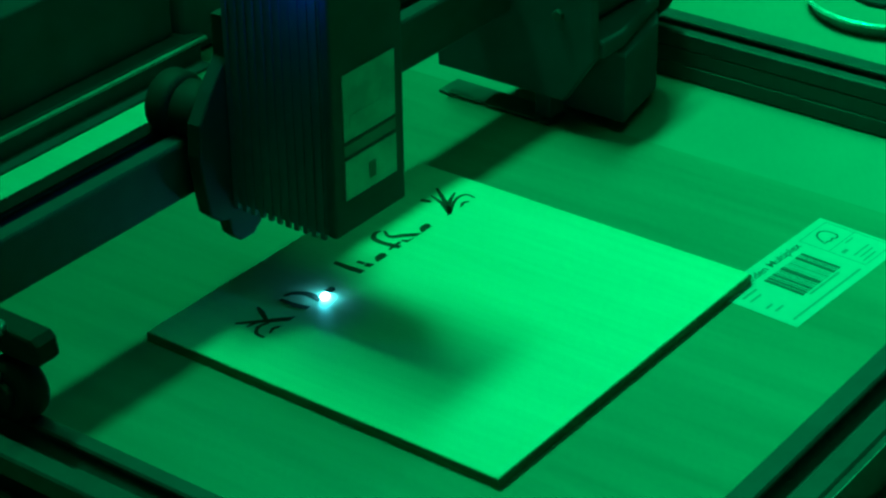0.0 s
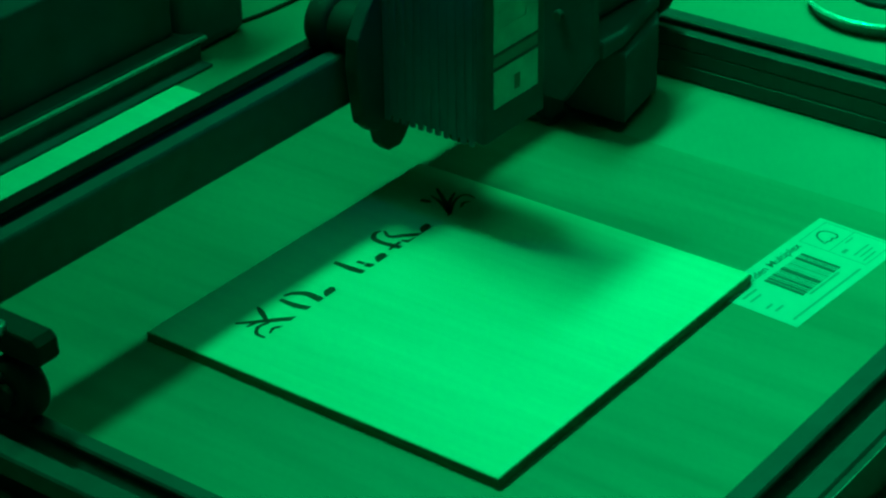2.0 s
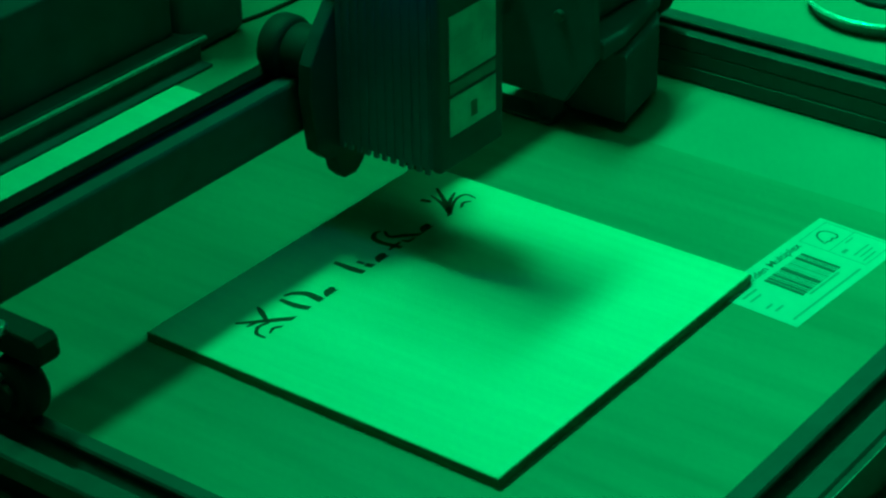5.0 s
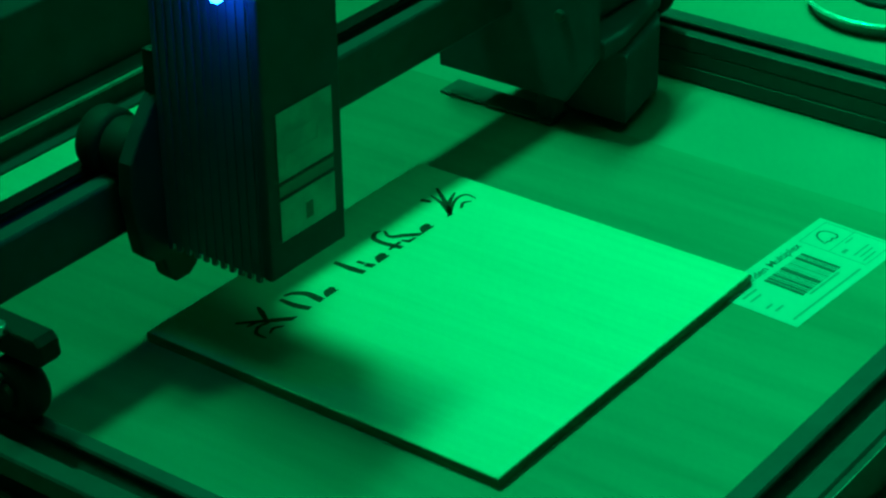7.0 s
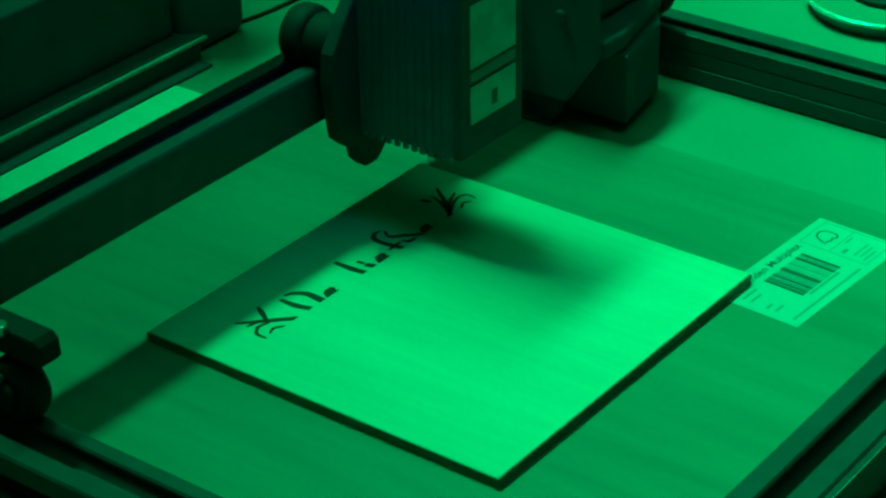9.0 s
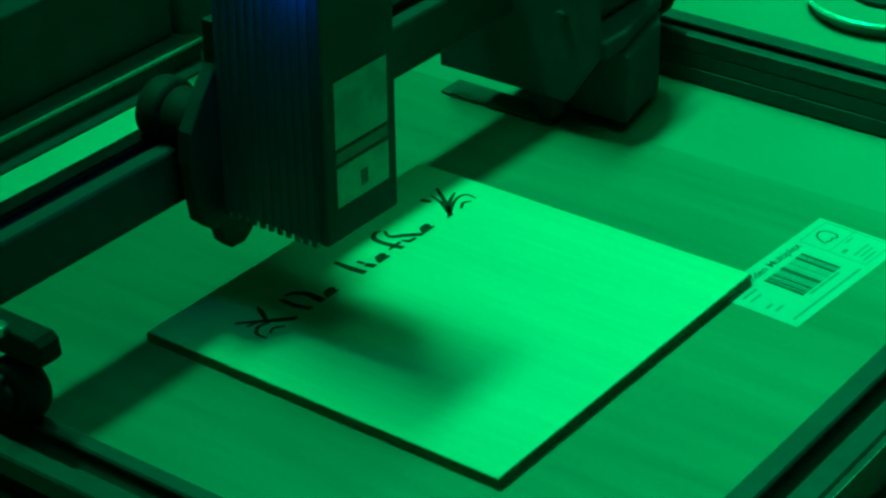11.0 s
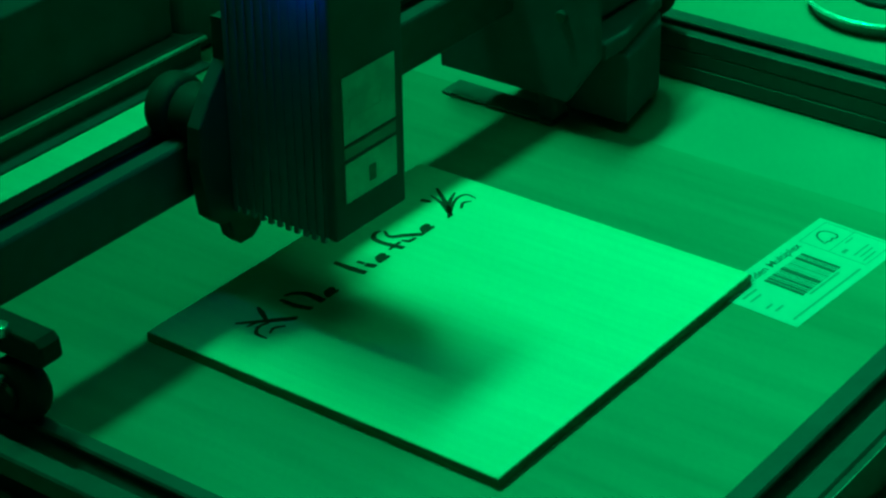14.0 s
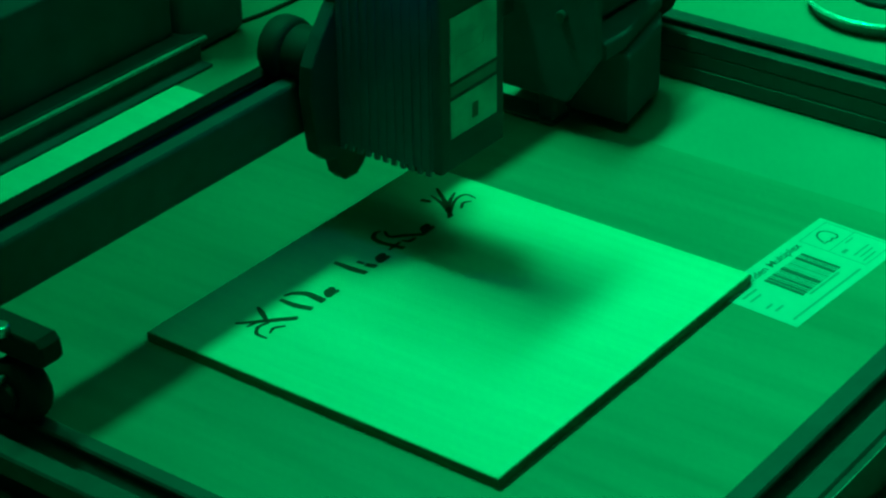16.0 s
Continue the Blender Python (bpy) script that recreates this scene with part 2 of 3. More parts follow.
def stroke(pts, widths):
    """One brush stroke; its foot, not burnt at the start, goes to the lines that come up one by one."""
    widths = [w * 1.35 for w in widths]
    part("stroke", cut(ribbon(pts, widths, 0.0), FRONT, 0.2), CHAR, engraving)
    for k, row in enumerate(line_meshes):
        join(row, cut(ribbon(pts, widths, 0.0), FRONT - (k + 1) * ROW, FRONT - k * ROW))


# the left ornament
stroke([(32.5, 96.2), (27.1, 101.6), (19.2, 109.6)], (1.5, 1.5, 0.7))
stroke([(30.4, 110.4), (28.5, 107.1), (26.2, 103.4)], (0.6, 1.5, 0.9))
stroke([(18.4, 96.3), (18.5, 100.4), (21.7, 102.6), (25.4, 101.6)], (0.4, 0.9, 0.9, 0.6))
stroke([(20.9, 97.5), (23.9, 98.4), (26.9, 96.3)], (0.4, 0.9, 0.5))
stroke([(19.8, 105.4), (23.4, 104.7), (26.2, 103.0)], (0.5, 0.9, 0.6))
# D e
stroke([(37.6, 107.6), (37.6, 101.7), (39.1, 96.1)], (1.0, 1.8, 1.5))
stroke([(39.8, 108.0), (42.7, 106.8), (44.9, 103.2), (44.8, 99.0), (44.4, 95.5)], (0.6, 1.2, 1.8, 2.0, 1.9))
stroke([(48.2, 95.8), (49.8, 98.0), (52.6, 99.2)], (2.6, 3.0, 0.9))
stroke([(52.1, 97.4), (51.2, 95.8)], (0.8, 1.2))
# l i e
stroke([(64.8, 108.4), (64.7, 101.9), (65.4, 95.5)], (1.2, 1.8, 1.6))
stroke([(69.3, 102.9), (69.4, 100.2)], (1.0, 0.9))
stroke([(69.2, 99.7), (70.4, 95.8)], (1.6, 1.6))
stroke([(73.8, 95.8), (75.4, 98.2), (78.2, 99.4)], (2.6, 3.0, 0.9))
stroke([(77.7, 97.5), (76.8, 95.8)], (0.8, 1.2))
# f d e
stroke([(88.9, 108.9), (86.6, 109.4), (83.8, 107.6), (83.2, 103.4), (84.5, 95.6)], (0.6, 1.1, 1.4, 1.4, 1.4))
stroke([(80.9, 99.3), (83.8, 99.4), (86.9, 99.4)], (0.6, 1.0, 0.7))
stroke([(89.6, 108.0), (87.7, 104.2), (90.9, 101.0), (95.8, 95.7)], (0.6, 1.2, 1.4, 1.4))
stroke([(88.0, 99.8), (88.9, 97.5), (91.9, 97.1)], (0.5, 1.2, 0.7))
stroke([(96.9, 95.8), (98.6, 98.2), (101.4, 99.4)], (2.6, 3.0, 0.9))
stroke([(100.9, 97.5), (100.0, 95.8)], (0.8, 1.2))
# the right ornament
stroke([(113.0, 111.0), (113.9, 107.5)], (1.3, 1.0))
stroke([(122.5, 111.6), (117.1, 104.5), (109.7, 95.9)], (0.6, 1.3, 0.9))
stroke([(117.3, 110.1), (115.4, 104.9), (111.1, 98.6)], (0.4, 0.9, 0.6))
stroke([(123.5, 104.8), (117.4, 102.4), (108.3, 96.0)], (0.5, 1.1, 0.8))
stroke([(124.2, 96.9), (124.5, 101.0), (119.8, 101.8), (111.2, 97.6)], (0.3, 0.7, 0.8, 0.6))
stroke([(121.9, 96.9), (119.4, 98.4), (116.0, 96.8)], (0.3, 0.8, 0.7))
burnt_rows = [part("burnt_line", row, CHAR, engraving) for row in line_meshes]

# ---- sticker with bar code ----
sticker = thing("barcode_sticker", 0.1179, -0.0256, 0.0, "white paper sticker with a bar code on the board", "sticker")
sticker.matrix_world = pose(0.1187, -0.0251, BT, 0, 0, -3.4)
SL, SW, SZ = 0.0625, 0.0303, 0.0001
part("paper", box(0, SL, 0, SW, 0, SZ), PAPER, sticker)
for x, w in ((0.0, 1.5), (1.8, 1.3), (3.5, 0.6), (4.6, 1.4), (6.4, 0.4), (7.2, 0.3), (8.0, 0.5), (9.0, 2.1), (11.5, 0.3), (12.4, 0.3), (13.5, 0.3), (14.4, 0.5), (15.6, 0.3), (16.6, 0.3), (17.7, 1.7), (19.9, 0.5), (20.9, 1.4)):
    part("bar", box(0.0168 + x * 0.001, 0.0168 + (x + w) * 0.001, 0.0084, 0.0226, SZ, SZ + 0.00003), INK, sticker)
for x0, x1, y0, y1 in ((0.0035, 0.0112, 0.0211, 0.0220), (0.0035, 0.0095, 0.0184, 0.0192), (0.0034, 0.0068, 0.0126, 0.0134), (0.0039, 0.0082, 0.0096, 0.0104), (0.003, 0.042, 0.0028, 0.0036),
                       (0.019, 0.036, 0.0068, 0.0077), (0.048, 0.057, 0.0088, 0.0094), (0.0485, 0.0560, 0.0068, 0.0074), (0.047, 0.0545, 0.0048, 0.0054), (0.0470, 0.0500, 0.0120, 0.0134), (0.0530, 0.0575, 0.0150, 0.0156)):
    part("print_line", box(x0, x1, y0, y1, SZ, SZ + 0.00003), INK_PALE, sticker)
for x0, x1, y0, y1 in ((0.0450, 0.0612, 0.0272, 0.0275), (0.0450, 0.0612, 0.0030, 0.0033), (0.0450, 0.0453, 0.0030, 0.0275), (0.0609, 0.0612, 0.0030, 0.0275), (0.0453, 0.0609, 0.0165, 0.0168)):
    part("frame_line", box(x0, x1, y0, y1, SZ, SZ + 0.00003), INK_PALE, sticker)
pts = [(50.6, 20.2), (49.0, 20.4), (49.4, 21.6), (50.2, 23.4), (51.8, 25.0), (54.4, 25.5), (56.0, 24.2), (56.4, 21.6), (55.8, 19.8), (54.0, 19.2), (53.2, 20.2), (51.6, 19.6), (50.6, 20.2)]
part("tree_mark", ribbon(pts, [0.6] * len(pts), SZ, 0.00003), INK, sticker, "dark tree outline mark")
txt = bpy.data.curves.new("words", "FONT")
txt.body, txt.size, txt.extrude, txt.offset = "Linden Multiplex", 0.0040, 0.00001, 0.00007
tob = new("words", txt)
dg = bpy.context.evaluated_depsgraph_get()
tm = bpy.data.meshes.new_from_object(tob.evaluated_get(dg))
tw = max(v.co.x for v in tm.vertices)
for v in tm.vertices:
    v.co = Vector((0.0430 - (tw - v.co.x) * 0.0315 / tw, 0.0250 + v.co.y, SZ + 0.00002 + v.co.z))
bpy.data.objects.remove(tob)
tm.materials.append(INK)
words = new("words", tm)
words.parent = sticker
tagged(words, "printed words Linden Multiplex")

# ---- the engraver's frame ----
XL, XR, YF, YB = -0.0752, 0.2562, -0.0737, 0.312


def screw(p, axis, r, parent, depth=0.003, material=None):
    b = cyl(p, axis, r, depth, 20, 0.0004)
    return part("screw", b, material or STEEL, parent, "" if material else "shiny steel screw")


frame_thing = thing("engraver_frame", 0, 0, TZ, "black anodised aluminium frame of slotted rails", "machine frame")
# the near side rail has a wide slot, the far one a narrow inner lip
near_rail = rail_mesh("y", YF - 0.01, YB + 0.01, XL, 0.01 - TZ)
for v in near_rail.verts:
    if XL + 0.0028 < v.co.x < XL + 0.0040 and v.co.z > 0.0180 - TZ:
        v.co.x += 0.0014
far_rail = rail_mesh("y", YF - 0.01, YB + 0.01, XR, 0.0078 - TZ, 0.95)
for v in far_rail.verts:
    if v.co.x < XR - 0.0060:
        v.co.x += 0.0026
for nm, b in (("rail", near_rail), ("rail", far_rail),
              ("rail", rail_mesh("x", XL + 0.0101, XR - 0.0101, YF, 0.01 - TZ)), ("rail", rail_mesh("x", XL + 0.0101, XR - 0.0101, YB, 0.01 - TZ))):
    part(nm, b, ALU, frame_thing)
part("slot_cover", box(XR - 0.0073, XR - 0.0062, YF - 0.009, YB + 0.009, 0.0050 - TZ, 0.0106 - TZ, 0.0003, 1), ALU, frame_thing)
part("edge_strip", box(XL + 0.012, XR - 0.012, YF - 0.0120, YF - 0.0101, 0.0060 - TZ, 0.0193 - TZ, 0.0002, 1), ALU, frame_thing)
# thin pale strip: the rail edge's highlight, put into colour
part("edge_line", box(XL + 0.012, XR - 0.012, YF - 0.0122, YF - 0.0120, 0.0190 - TZ, 0.0193 - TZ), HIGHLIGHT, frame_thing, "bright highlight painted along the rail edge")
for fy in (YF, YB):
    part("foot", cyl((XL, fy, -TZ / 2), "z", 0.009, -TZ, 24, 0.0005), RUBBER, frame_thing, "black rubber foot")

# ---- gantry ----
GX0, GY, GZ = -0.10, 0.1350, 0.0491
gantry = thing("gantry", 0, 0, 0, "black slotted gantry beam with wheeled end carriages", "gantry")
part("beam", rail_mesh("x", GX0 + 0.02, 0.186, GY, GZ, 0.92, 0.86), BEAM, gantry)

BEAM_TOP = GZ + 0.0092
# added strip, near black, that takes the light off the rear top lip
part("top_strip", box(GX0 + 0.02, 0.186, GY + 0.0022, GY + 0.0078, BEAM_TOP + 0.0001, BEAM_TOP + 0.0005), DARK_STRIP, gantry, "added near-black strip that darkens the beam's rear top")
part("slot_cover", box(GX0 + 0.02, 0.186, GY - 0.0088, GY - 0.0074, GZ - 0.0084, GZ + 0.0084, 0.0003, 1), BEAM, gantry)


def wheel(x, y, z, axis, r, parent):
    w = part("wheel", cyl((x, y, z), axis, r, 0.0088, 32, 0.0022), RUBBER, parent, "black plastic guide wheel")
    off = {"x": Vector((0.0052, 0, 0)), "y": Vector((0, 0.0052, 0))}[axis]
    for s in (-1, 1):
        part("hub", cyl(Vector((x, y, z)) + off * s, axis, 0.0042, 0.0022, 20, 0.0003), RUBBER, w)
    return w


# far end: side plate, motor and wheels over the rail
part("end_plate", prism([(0.092, 0.030), (0.104, 0.0118), (0.158, 0.0115), (0.160, 0.056), (0.150, 0.071), (0.104, 0.071), (0.093, 0.060)], "x", 0.186, 0.190, 0.0006), CASE, gantry)
motor = part("motor", box(0.1905, 0.2325, 0.1010, 0.143, 0.0365, 0.060, 0.003), CASE, gantry, "black square stepper motor")
part("motor_cap", box(0.1910, 0.2320, 0.1015, 0.1425, 0.0602, 0.067, 0.002), CASE, motor)
part("end_block", prism([(0.190, 0.0905), (0.202, 0.0900), (0.239, 0.0985), (0.239, 0.150), (0.190, 0.150)], "z", 0.0295, 0.036, 0.0012), CASE, gantry)
part("wheel_bracket", prism([(0.1990, 0.0870), (0.2290, 0.0925), (0.2385, 0.0985), (0.2400, 0.1190), (0.1990, 0.1190)], "z", 0.0025, 0.0290, 0.0012), CASE, gantry)
wheel(0.2480, 0.110, 0.0315, "x", 0.0110, gantry)
wheel(0.2480, 0.140, 0.0315, "x", 0.0110, gantry)
# added dark bar in place of a bar-shaped shadow; the stem joins it on
part("shade_bar", box(0.1875, 0.1990, 0.1110, 0.1590, -0.0002, 0.0009, 0.0003), PLASTIC, gantry, "flat black bar standing in for shade under the carriage")
part("bar_stem", box(0.1900, 0.1985, 0.1120, 0.1185, 0.0008, 0.0296, 0.0005), CASE, gantry)
for py, pz in ((0.106, 0.044), (0.140, 0.044), (0.106, 0.064), (0.140, 0.064)):
    screw((0.1852, py, pz), "x", 0.0020, gantry, 0.0024, ALU)
# near end
part("end_block", prism([(0.0955, 0.0396), (0.150, 0.0396), (0.150, 0.0480), (0.0965, 0.0480), (0.0945, 0.0462), (0.0940, 0.0412)], "x", -0.0715, -0.0635, 0.0012), RUBBER, gantry)
wheel(-0.0690, 0.1070, 0.0285, "x", 0.0095, gantry)
wheel(-0.0690, 0.1400, 0.0285, "x", 0.0095, gantry)
screw((-0.0728, 0.1070, 0.0487), "z", 0.0024, gantry)
screw((-0.0752, 0.1070, 0.0345), "x", 0.0010, gantry, 0.0030)

# ---- laser head: x = 0 at its middle, y = 0 at its beam, z = 0 at the base board ----
head = thing("laser_head", 0.046, 0.0973, 0, "black finned laser module with two grey labels", "laser head")
HB, HT = 0.0365, 0.1215
bm = box(-0.0158, 0.0158, -0.0160, 0.0200, HB + 0.0002, HT, 0.0003)
part("body", bm, SINK, head)
part("front_plate", box(-0.0163, 0.0163, -0.0195, -0.0162, HB, HT, 0.0008), LID, head)
for i in range(11):
    y0 = -0.0150 + i * 0.0033
    for s in (-1, 1):
        a, b = sorted((s * 0.0150, s * 0.0162))
        part("fin", box(a, b, y0, y0 + 0.0017, HB - 0.0014, HT), SINK, head)
# unseen tube; its depth and bore set how far the added halo spreads
b = bmesh.new()
ring = []
for r, z in ((0.0027, 0.0368), (0.0027, 0.0282), (0.0052, 0.0282), (0.0062, 0.0294), (0.0062, 0.0368)):
    ring.append([b.verts.new((r * math.cos(2 * math.pi * i / 32), r * math.sin(2 * math.pi * i / 32), z)) for i in range(32)])
for p, q in zip(ring, ring[1:]):
    for i in range(32):
        b.faces.new((p[i], q[i], q[(i + 1) % 32], p[(i + 1) % 32]))
bmesh.ops.recalc_face_normals(b, faces=b.faces)
part("nozzle", b, RUBBER, head, "short black open nozzle that narrows the added halo")
for z0, z1 in ((0.0660, 0.0866), (0.0474, 0.0600)):
    lb = part("label_plate", box(-0.0117, 0.0119, -0.0199, -0.0195, z0, z1, 0.0001, 1), LABEL, head, "dull grey printed label")
    if z0 > 0.06:
        for u0, u1, v0, v1 in ((-0.009, 0.004, 0.0125, 0.0135), (-0.009, 0.008, 0.0035, 0.0075), (0.005, 0.009, 0.0075, 0.0115)):
            part("print_bar", box(u0, u1, -0.02003, -0.0199, z0 + v0, z0 + v1), LABEL, lb)
    else:
        part("print_bar", box(-0.001, 0.002, -0.02003, -0.0199, z0 + 0.003, z0 + 0.008), LABEL_INK, lb, "small dark warning mark")
part("label_strip", box(-0.0117, 0.0119, -0.0198, -0.0195, 0.0612, 0.0648, 0.0001, 1), LABEL_STRIP, head, "dark grey printed strip")
plate_pts = [(-0.0150, 0.096), (-0.0150, 0.083), (-0.0220, 0.0745), (-0.0275, 0.066), (-0.0285, 0.056), (-0.0268, 0.0430), (-0.0257, 0.0364), (-0.0214, 0.0324), (-0.0178, 0.0314), (-0.0163, 0.0255), (-0.0130, 0.0222), (-0.0075, 0.0220), (-0.0040, 0.0245), (0.0, 0.031),
             (0.0160, 0.034), (0.0275, 0.044), (0.0285, 0.056), (0.0275, 0.066), (0.0220, 0.0745), (0.0150, 0.083), (0.0150, 0.096)]
part("carriage_plate", prism(plate_pts, "y", 0.0203, 0.0255, 0.0008), MATTE, head)
for wx, wz, wr in ((-0.0175, 0.0650, 0.0100), (0.0175, 0.0650, 0.0100), (0.0, 0.0350, 0.0080)):
    wheel(wx, 0.0389, wz, "y", wr, head)
    part("spacer", cyl((wx, 0.0300, wz), "y", wr * 0.85, 0.0088, 28, 0.0006), RUBBER, head)
part("fan_housing", box(-0.0165, 0.0165, -0.0160, 0.0203, HT, HT + 0.006, 0.0015), PLASTIC, head)
b = bmesh.new()
bmesh.ops.create_icosphere(b, subdivisions=3, radius=0.0019)
bmesh.ops.translate(b, vec=(-0.0215, -0.0105, 0.1222), verts=b.verts)
led = part("led", b, BLUE_LED, head, "glowing blue indicator light")
part("led_holder", cyl((-0.0180, -0.0105, 0.1222), "x", 0.0012, 0.0036, 16), PLASTIC, head)
b = bmesh.new()
bmesh.ops.create_icosphere(b, subdivisions=3, radius=0.0012)
bmesh.ops.scale(b, vec=(1.35, 0.9, 0.75), verts=b.verts)
bmesh.ops.translate(b, vec=(0, 0, 0.0017), verts=b.verts)
spot = part("laser_spot", b, SPARK, head, "bright blue-white burning laser spot")

# added emitter, hidden in the nozzle, that spreads a blue halo round the spot
halo_disc = part("halo_disc", cyl((0, 0, 0.0008), "z", 0.0017, 0.0012, 24), HALO_GLOW, head, "added hidden glowing disc that widens the laser halo")

# ---- things behind and beside ----
case = thing("controller_case", 0.05, 0.2500, TZ, "black controller case with a pale highlight lip behind the gantry", "controller case")
part("base", box(-0.14, 0.1110, 0.0004, 0.0490, 0.0, 0.0077, 0.0006), LID, case)
# added dark sheet: ends the offcut in crisp dark, not soft shadow
part("dark_apron", box(-0.14, 0.1100, -0.0062, 0.0003, 0.0, 0.0012, 0.0003, 1), LID, case)
part("rear_housing", box(-0.14, 0.1060, 0.0095, 0.0480, 0.0100, 0.0470, 0.0010, 2), LID, case, "raised black housing behind the lip")
# the lip's pale colour stands for the highlight on the lid edge
part("lip", box(-0.14, 0.1145, 0.0, 0.0018, 0.0079, 0.0093, 0.0003), HIGHLIGHT, case, "pale highlight painted on the lid's front edge")
part("lid", box(-0.14, 0.1145, 0.0019, 0.0500, 0.0079, 0.0099, 0.0004), LID, case)
psu = thing("motor_block", 0.165, 0.275, TZ, "rounded black motor block beside the controller case", "motor")
part("body", box(-0.0070, 0.0280, -0.0200, 0.0250, 0.0, 0.095, 0.005, 4), CASE, psu)
part("cap", box(-0.0060, 0.0270, -0.0190, 0.0240, 0.095, 0.103, 0.003, 2), CASE, psu)

# added thin tube that draws the dark line between bright and dim table
cable = bpy.data.curves.new("dark_line", "CURVE")
cable.dimensions, cable.bevel_depth, cable.bevel_resolution = "3D", 0.0008, 3
spl = cable.splines.new("NURBS")
spl.points.add(4)
for p, co in zip(spl.points, ((0.1935, 0.262, TZ + 0.0008), (0.205, 0.2590, TZ + 0.0008), (0.225, 0.2578, TZ + 0.0008), (0.244, 0.2580, TZ + 0.0008), (0.2455, 0.2582, TZ + 0.0008))):
    p.co = (*co, 1)
spl.use_endpoint_u = True
line_ob = new("tmp_line", cable)
cm = bpy.data.meshes.new_from_object(line_ob.evaluated_get(bpy.context.evaluated_depsgraph_get()))
bpy.data.objects.remove(line_ob)
cm.materials.clear()
cm.materials.append(RUBBER)
tagged(new("cable", cm), "thin dark line added between bright and dim table", "cable")

dish = thing("clear_dish", 0.3514, 0.0621, TZ, "shallow dish with a sparkling clear rim on the table", "dish")
b = bmesh.new()
N, K, RR, TR = 140, 12, 0.0316, 0.0010
grid = [[b.verts.new(((RR + TR * math.cos(2 * math.pi * j / K)) * math.cos(2 * math.pi * i / N), (RR + TR * math.cos(2 * math.pi * j / K)) * math.sin(2 * math.pi * i / N), 0.0060 + TR * math.sin(2 * math.pi * j / K))) for j in range(K)] for i in range(N)]
for i in range(N):
    for j in range(K):
        b.faces.new((grid[i][j], grid[(i + 1) % N][j], grid[(i + 1) % N][(j + 1) % K], grid[i][(j + 1) % K]))
part("rim", b, FOIL, dish, "wrinkled glossy clear rim")
part("bowl", cyl((0, 0, 0.0027), "z", 0.0290, 0.0054, 96, 0.0004, 0.0311), DISH_WALL, dish, "dim translucent side")
part("floor_disc", cyl((0, 0, 0.0056), "z", 0.0303, 0.0002, 96), TABLE, dish, "pale content")
part("core", cyl((0.004, 0.000, 0.0070), "z", 0.0180, 0.0024, 64, 0.0006), MATTE, dish, "dark round core")

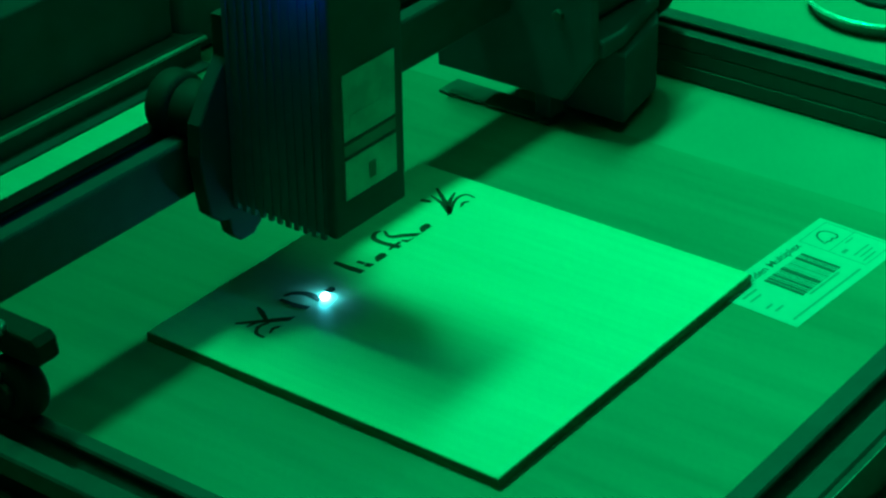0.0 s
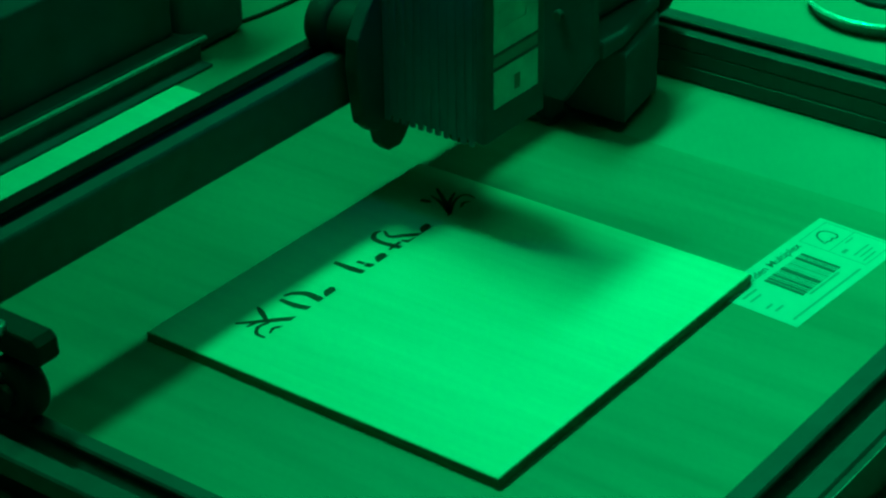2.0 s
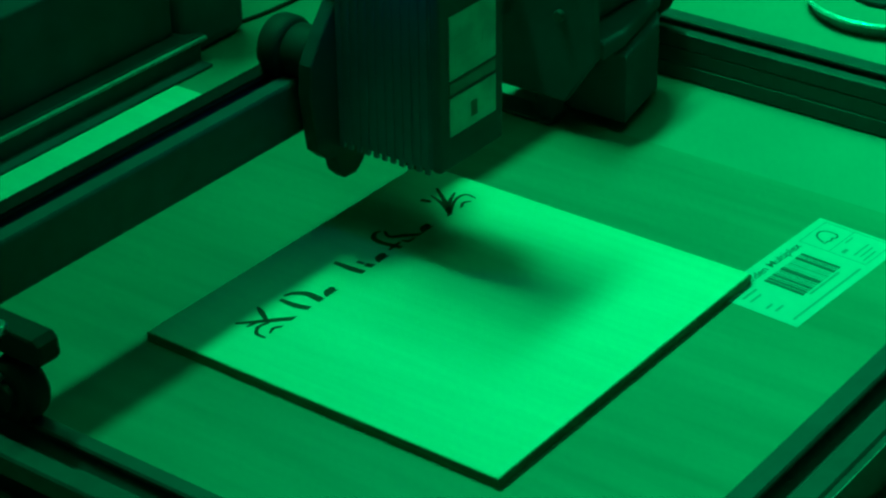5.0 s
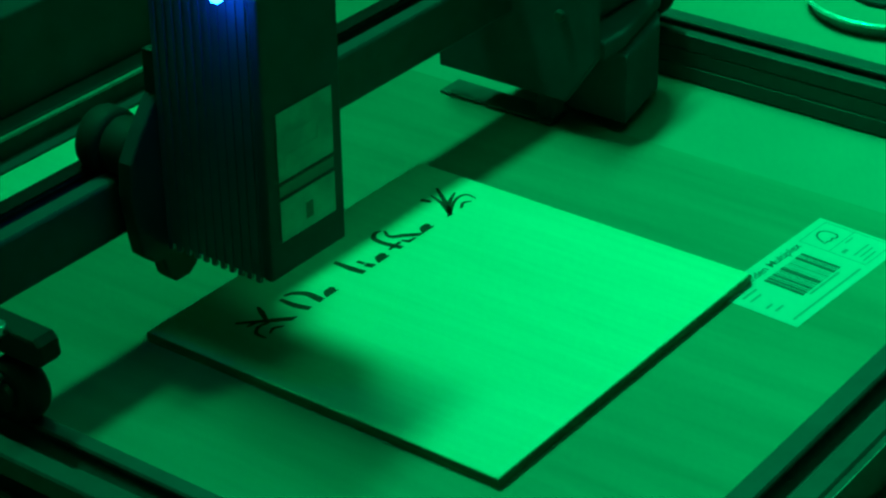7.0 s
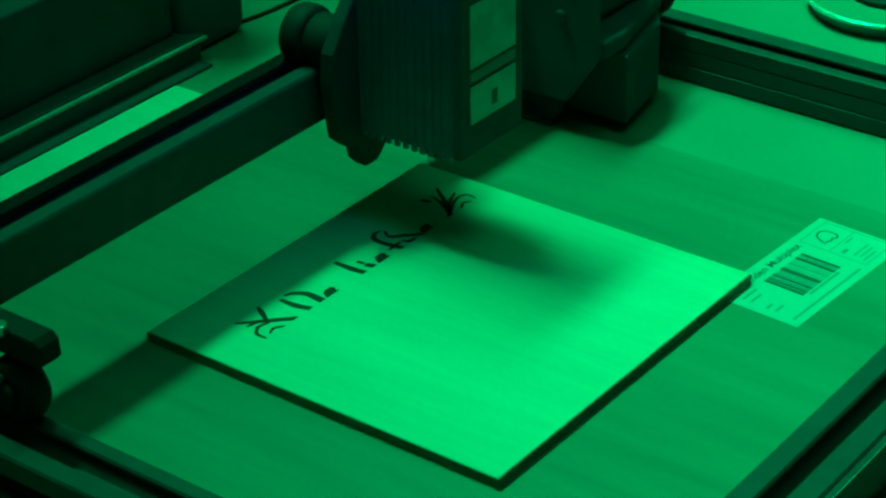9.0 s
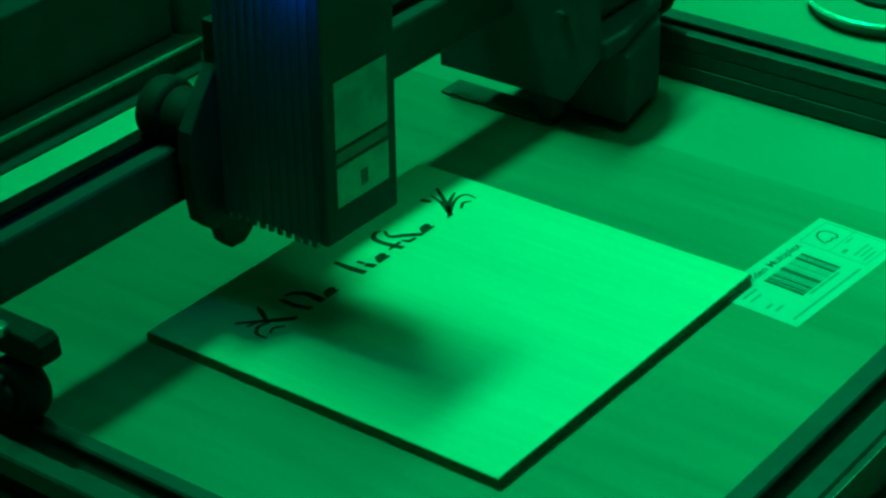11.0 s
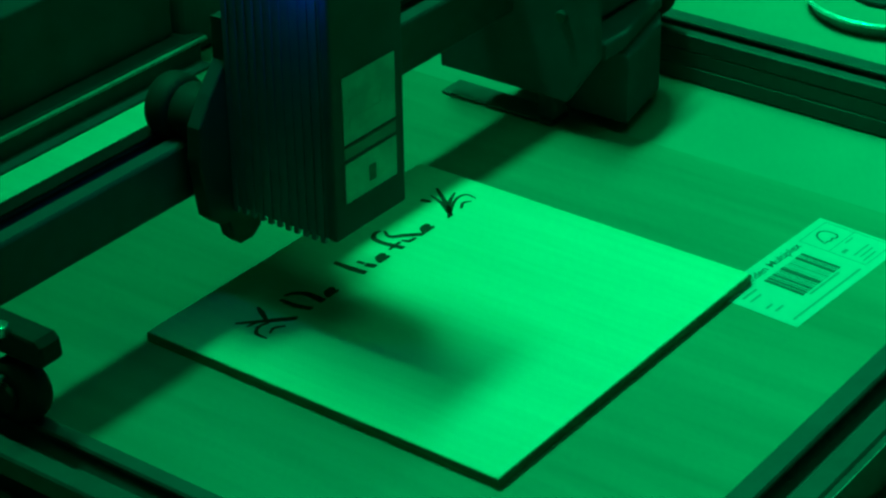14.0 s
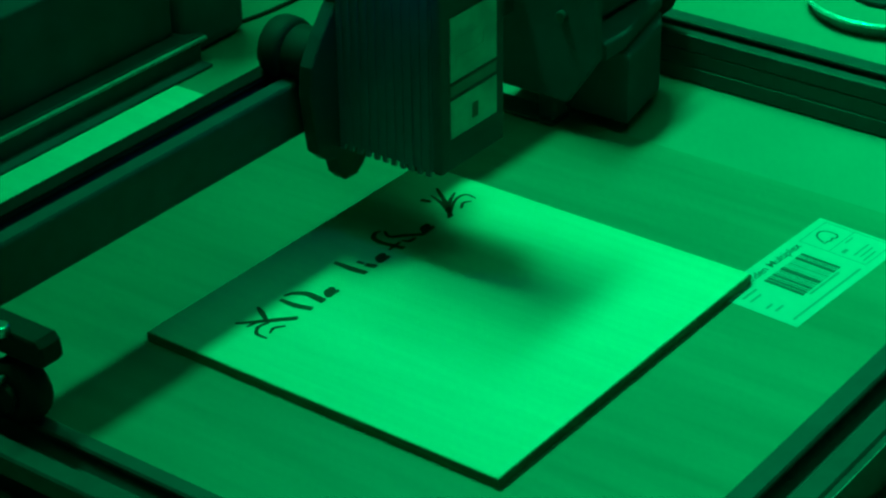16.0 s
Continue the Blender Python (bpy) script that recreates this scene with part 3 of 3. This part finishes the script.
# ---- motion ----
HEAD_X = [
    (0, 46.4), (0.1, 19.2), (0.2, 39.0), (0.3, 68.9), (0.4, 98.2), (0.5, 126.0), (0.6, 96.4), (0.7, 68.8),
    (0.8, 38.2), (0.9, 20.5), (1, 49.2), (1.1, 78.3), (1.2, 108.6), (1.3, 117.2), (1.4, 90.6), (1.5, 68.7),
    (1.6, 37.8), (1.7, 29.8), (1.8, 59.8), (1.9, 88.9), (2, 118.9), (2.1, 108.5), (2.2, 78.2), (2.3, 48.3),
    (2.4, 21.1), (2.5, 40.0), (2.6, 71.0), (2.7, 97.9), (2.8, 126.7), (2.9, 97.0), (3, 67.6), (3.1, 38.4),
    (3.2, 22.3), (3.3, 48.9), (3.4, 80.0), (3.5, 109.2), (3.6, 115.7), (3.7, 87.0), (3.8, 56.7), (3.9, 28.8),
    (4, 30.1), (4.1, 61.2), (4.2, 89.2), (4.3, 114.9), (4.4, 107.7), (4.5, 81.1), (4.6, 52.7), (4.7, 23.6),
    (4.8, 38.8), (4.9, 68.0), (5, 95.8), (5.1, 123.1), (5.2, 100.0), (5.3, 73.0), (5.4, 44.0), (5.5, 20.4),
    (5.6, 47.0), (5.7, 76.5), (5.8, 103.8), (5.9, 117.9), (6, 91.7), (6.1, 64.1), (6.2, 35.0), (6.3, 31.6),
    (6.4, 62.3), (6.5, 89.5), (6.6, 118.9), (6.7, 104.4), (6.8, 75.8), (6.9, 46.0), (7, 17.3), (7.1, 42.1),
    (7.2, 72.2), (7.3, 99.4), (7.4, 122.8), (7.5, 93.6), (7.6, 66.2), (7.7, 36.5), (7.8, 23.5), (7.9, 50.5),
    (8, 80.9), (8.1, 110.1), (8.2, 113.7), (8.3, 85.1), (8.4, 54.9), (8.5, 25.9), (8.6, 32.1), (8.7, 60.7),
    (8.8, 88.7), (8.9, 117.5), (9, 105.9), (9.1, 77.5), (9.2, 49.1), (9.3, 20.2), (9.4, 40.1), (9.5, 68.6),
    (9.6, 95.3), (9.7, 121.7), (9.8, 101.1), (9.9, 75.2), (10, 47.4), (10.1, 19.3), (10.2, 40.8), (10.3, 69.4),
    (10.4, 96.0), (10.5, 122.4), (10.6, 100.3), (10.7, 74.4), (10.8, 46.5), (10.9, 18.4), (11, 41.5), (11.1, 70.3),
    (11.2, 96.7), (11.3, 123.8), (11.4, 98.9), (11.5, 73.1), (11.6, 45.2), (11.7, 17.3), (11.8, 42.4), (11.9, 71.1),
    (12, 97.4), (12.1, 123.7), (12.2, 98.8), (12.3, 73.0), (12.4, 45.1), (12.5, 17.2), (12.6, 42.3), (12.7, 71.0),
    (12.8, 97.3), (12.9, 123.6), (13, 98.8), (13.1, 72.9), (13.2, 45.1), (13.3, 17.1), (13.4, 42.2), (13.5, 71.0),
    (13.6, 97.2), (13.7, 123.5), (13.8, 98.7), (13.9, 72.8), (14, 45.0), (14.1, 17.0), (14.2, 42.1), (14.3, 70.9),
    (14.4, 97.2), (14.5, 123.4), (14.6, 98.6), (14.7, 72.7), (14.8, 44.9), (14.9, 17.4), (15, 42.6), (15.1, 70.8),
    (15.2, 97.1), (15.3, 123.4), (15.4, 98.5), (15.5, 72.6), (15.6, 44.8), (15.7, 16.9), (15.8, 42.0), (15.9, 69.3),
    (16, 95.0),
]
# times at which the beam burns
LIT = "0.0 0.2 0.3 0.4 0.8 0.9 1.0 1.3 1.5 1.6 1.7 1.9 2.3 2.5 2.6 2.7 3.1 3.3 4.0 4.2 4.5 4.9 5.3 5.7 6.1 6.3 6.5 6.8 7.3 7.5 8.1 8.8 9.2 9.5 9.9 10.2 10.5 10.7 11.1 11.3 11.4 11.5 11.7 11.9 12.0 12.1 12.2 12.4 12.6 12.7 12.8 12.9 13.0 13.2 13.4 13.5 13.6 13.7 13.8 14.1 14.2 14.3 14.5 14.6 14.7 14.9 15.0 15.1 15.2 15.3 15.4 15.7 15.9"
# times at which it burns faintly
WEAK = "0.0 1.3 1.7 2.5 6.8 7.3 11.5 12.0 12.1 12.9 13.2 13.6 14.1 14.2 15.3"
FEED = -0.000083


def motions():
    walk(gantry, [(0.0, pose(0, 0, 0)), (16.0, pose(0, FEED * 16, 0))])
    walk(head, [(t, pose(x * 0.001, 0.0973 + FEED * t, 0)) for t, x in HEAD_X])
    lit = {round(float(s) * 10) for s in LIT.split()}
    weak = {round(float(s) * 10) for s in WEAK.split()}
    rows = []
    for i in range(161):
        z = 0.0019 if i in weak else 0.0024 if i in lit else 0.0385
        if i > 0:
            rows.append((i / 10 - 1 / 30, pose(0, 0, z)))
        rows.append((i / 10, pose(0, 0, z)))
        if i < 160:
            rows.append((i / 10 + 1 / 30, pose(0, 0, z)))
    for k, ob in enumerate(burnt_rows):
        t = min(15.0, k * ROW / -FEED + 0.6)
        walk(ob, [(0.0, pose(0, 0, -0.0005)), (t, pose(0, 0, -0.0005)), (t + 0.1, pose(0, 0, 0)), (16.0, pose(0, 0, 0))])
    walk(spot, rows)
    rows = []
    for i in range(161):
        z = 0.0346 if i in lit and i not in weak else 0.0450
        if i > 0:
            rows.append((i / 10 - 1 / 30, pose(0, 0, z)))
        rows.append((i / 10, pose(0, 0, z)))
        if i < 160:
            rows.append((i / 10 + 1 / 30, pose(0, 0, z)))
    walk(halo_disc, rows)


motions()
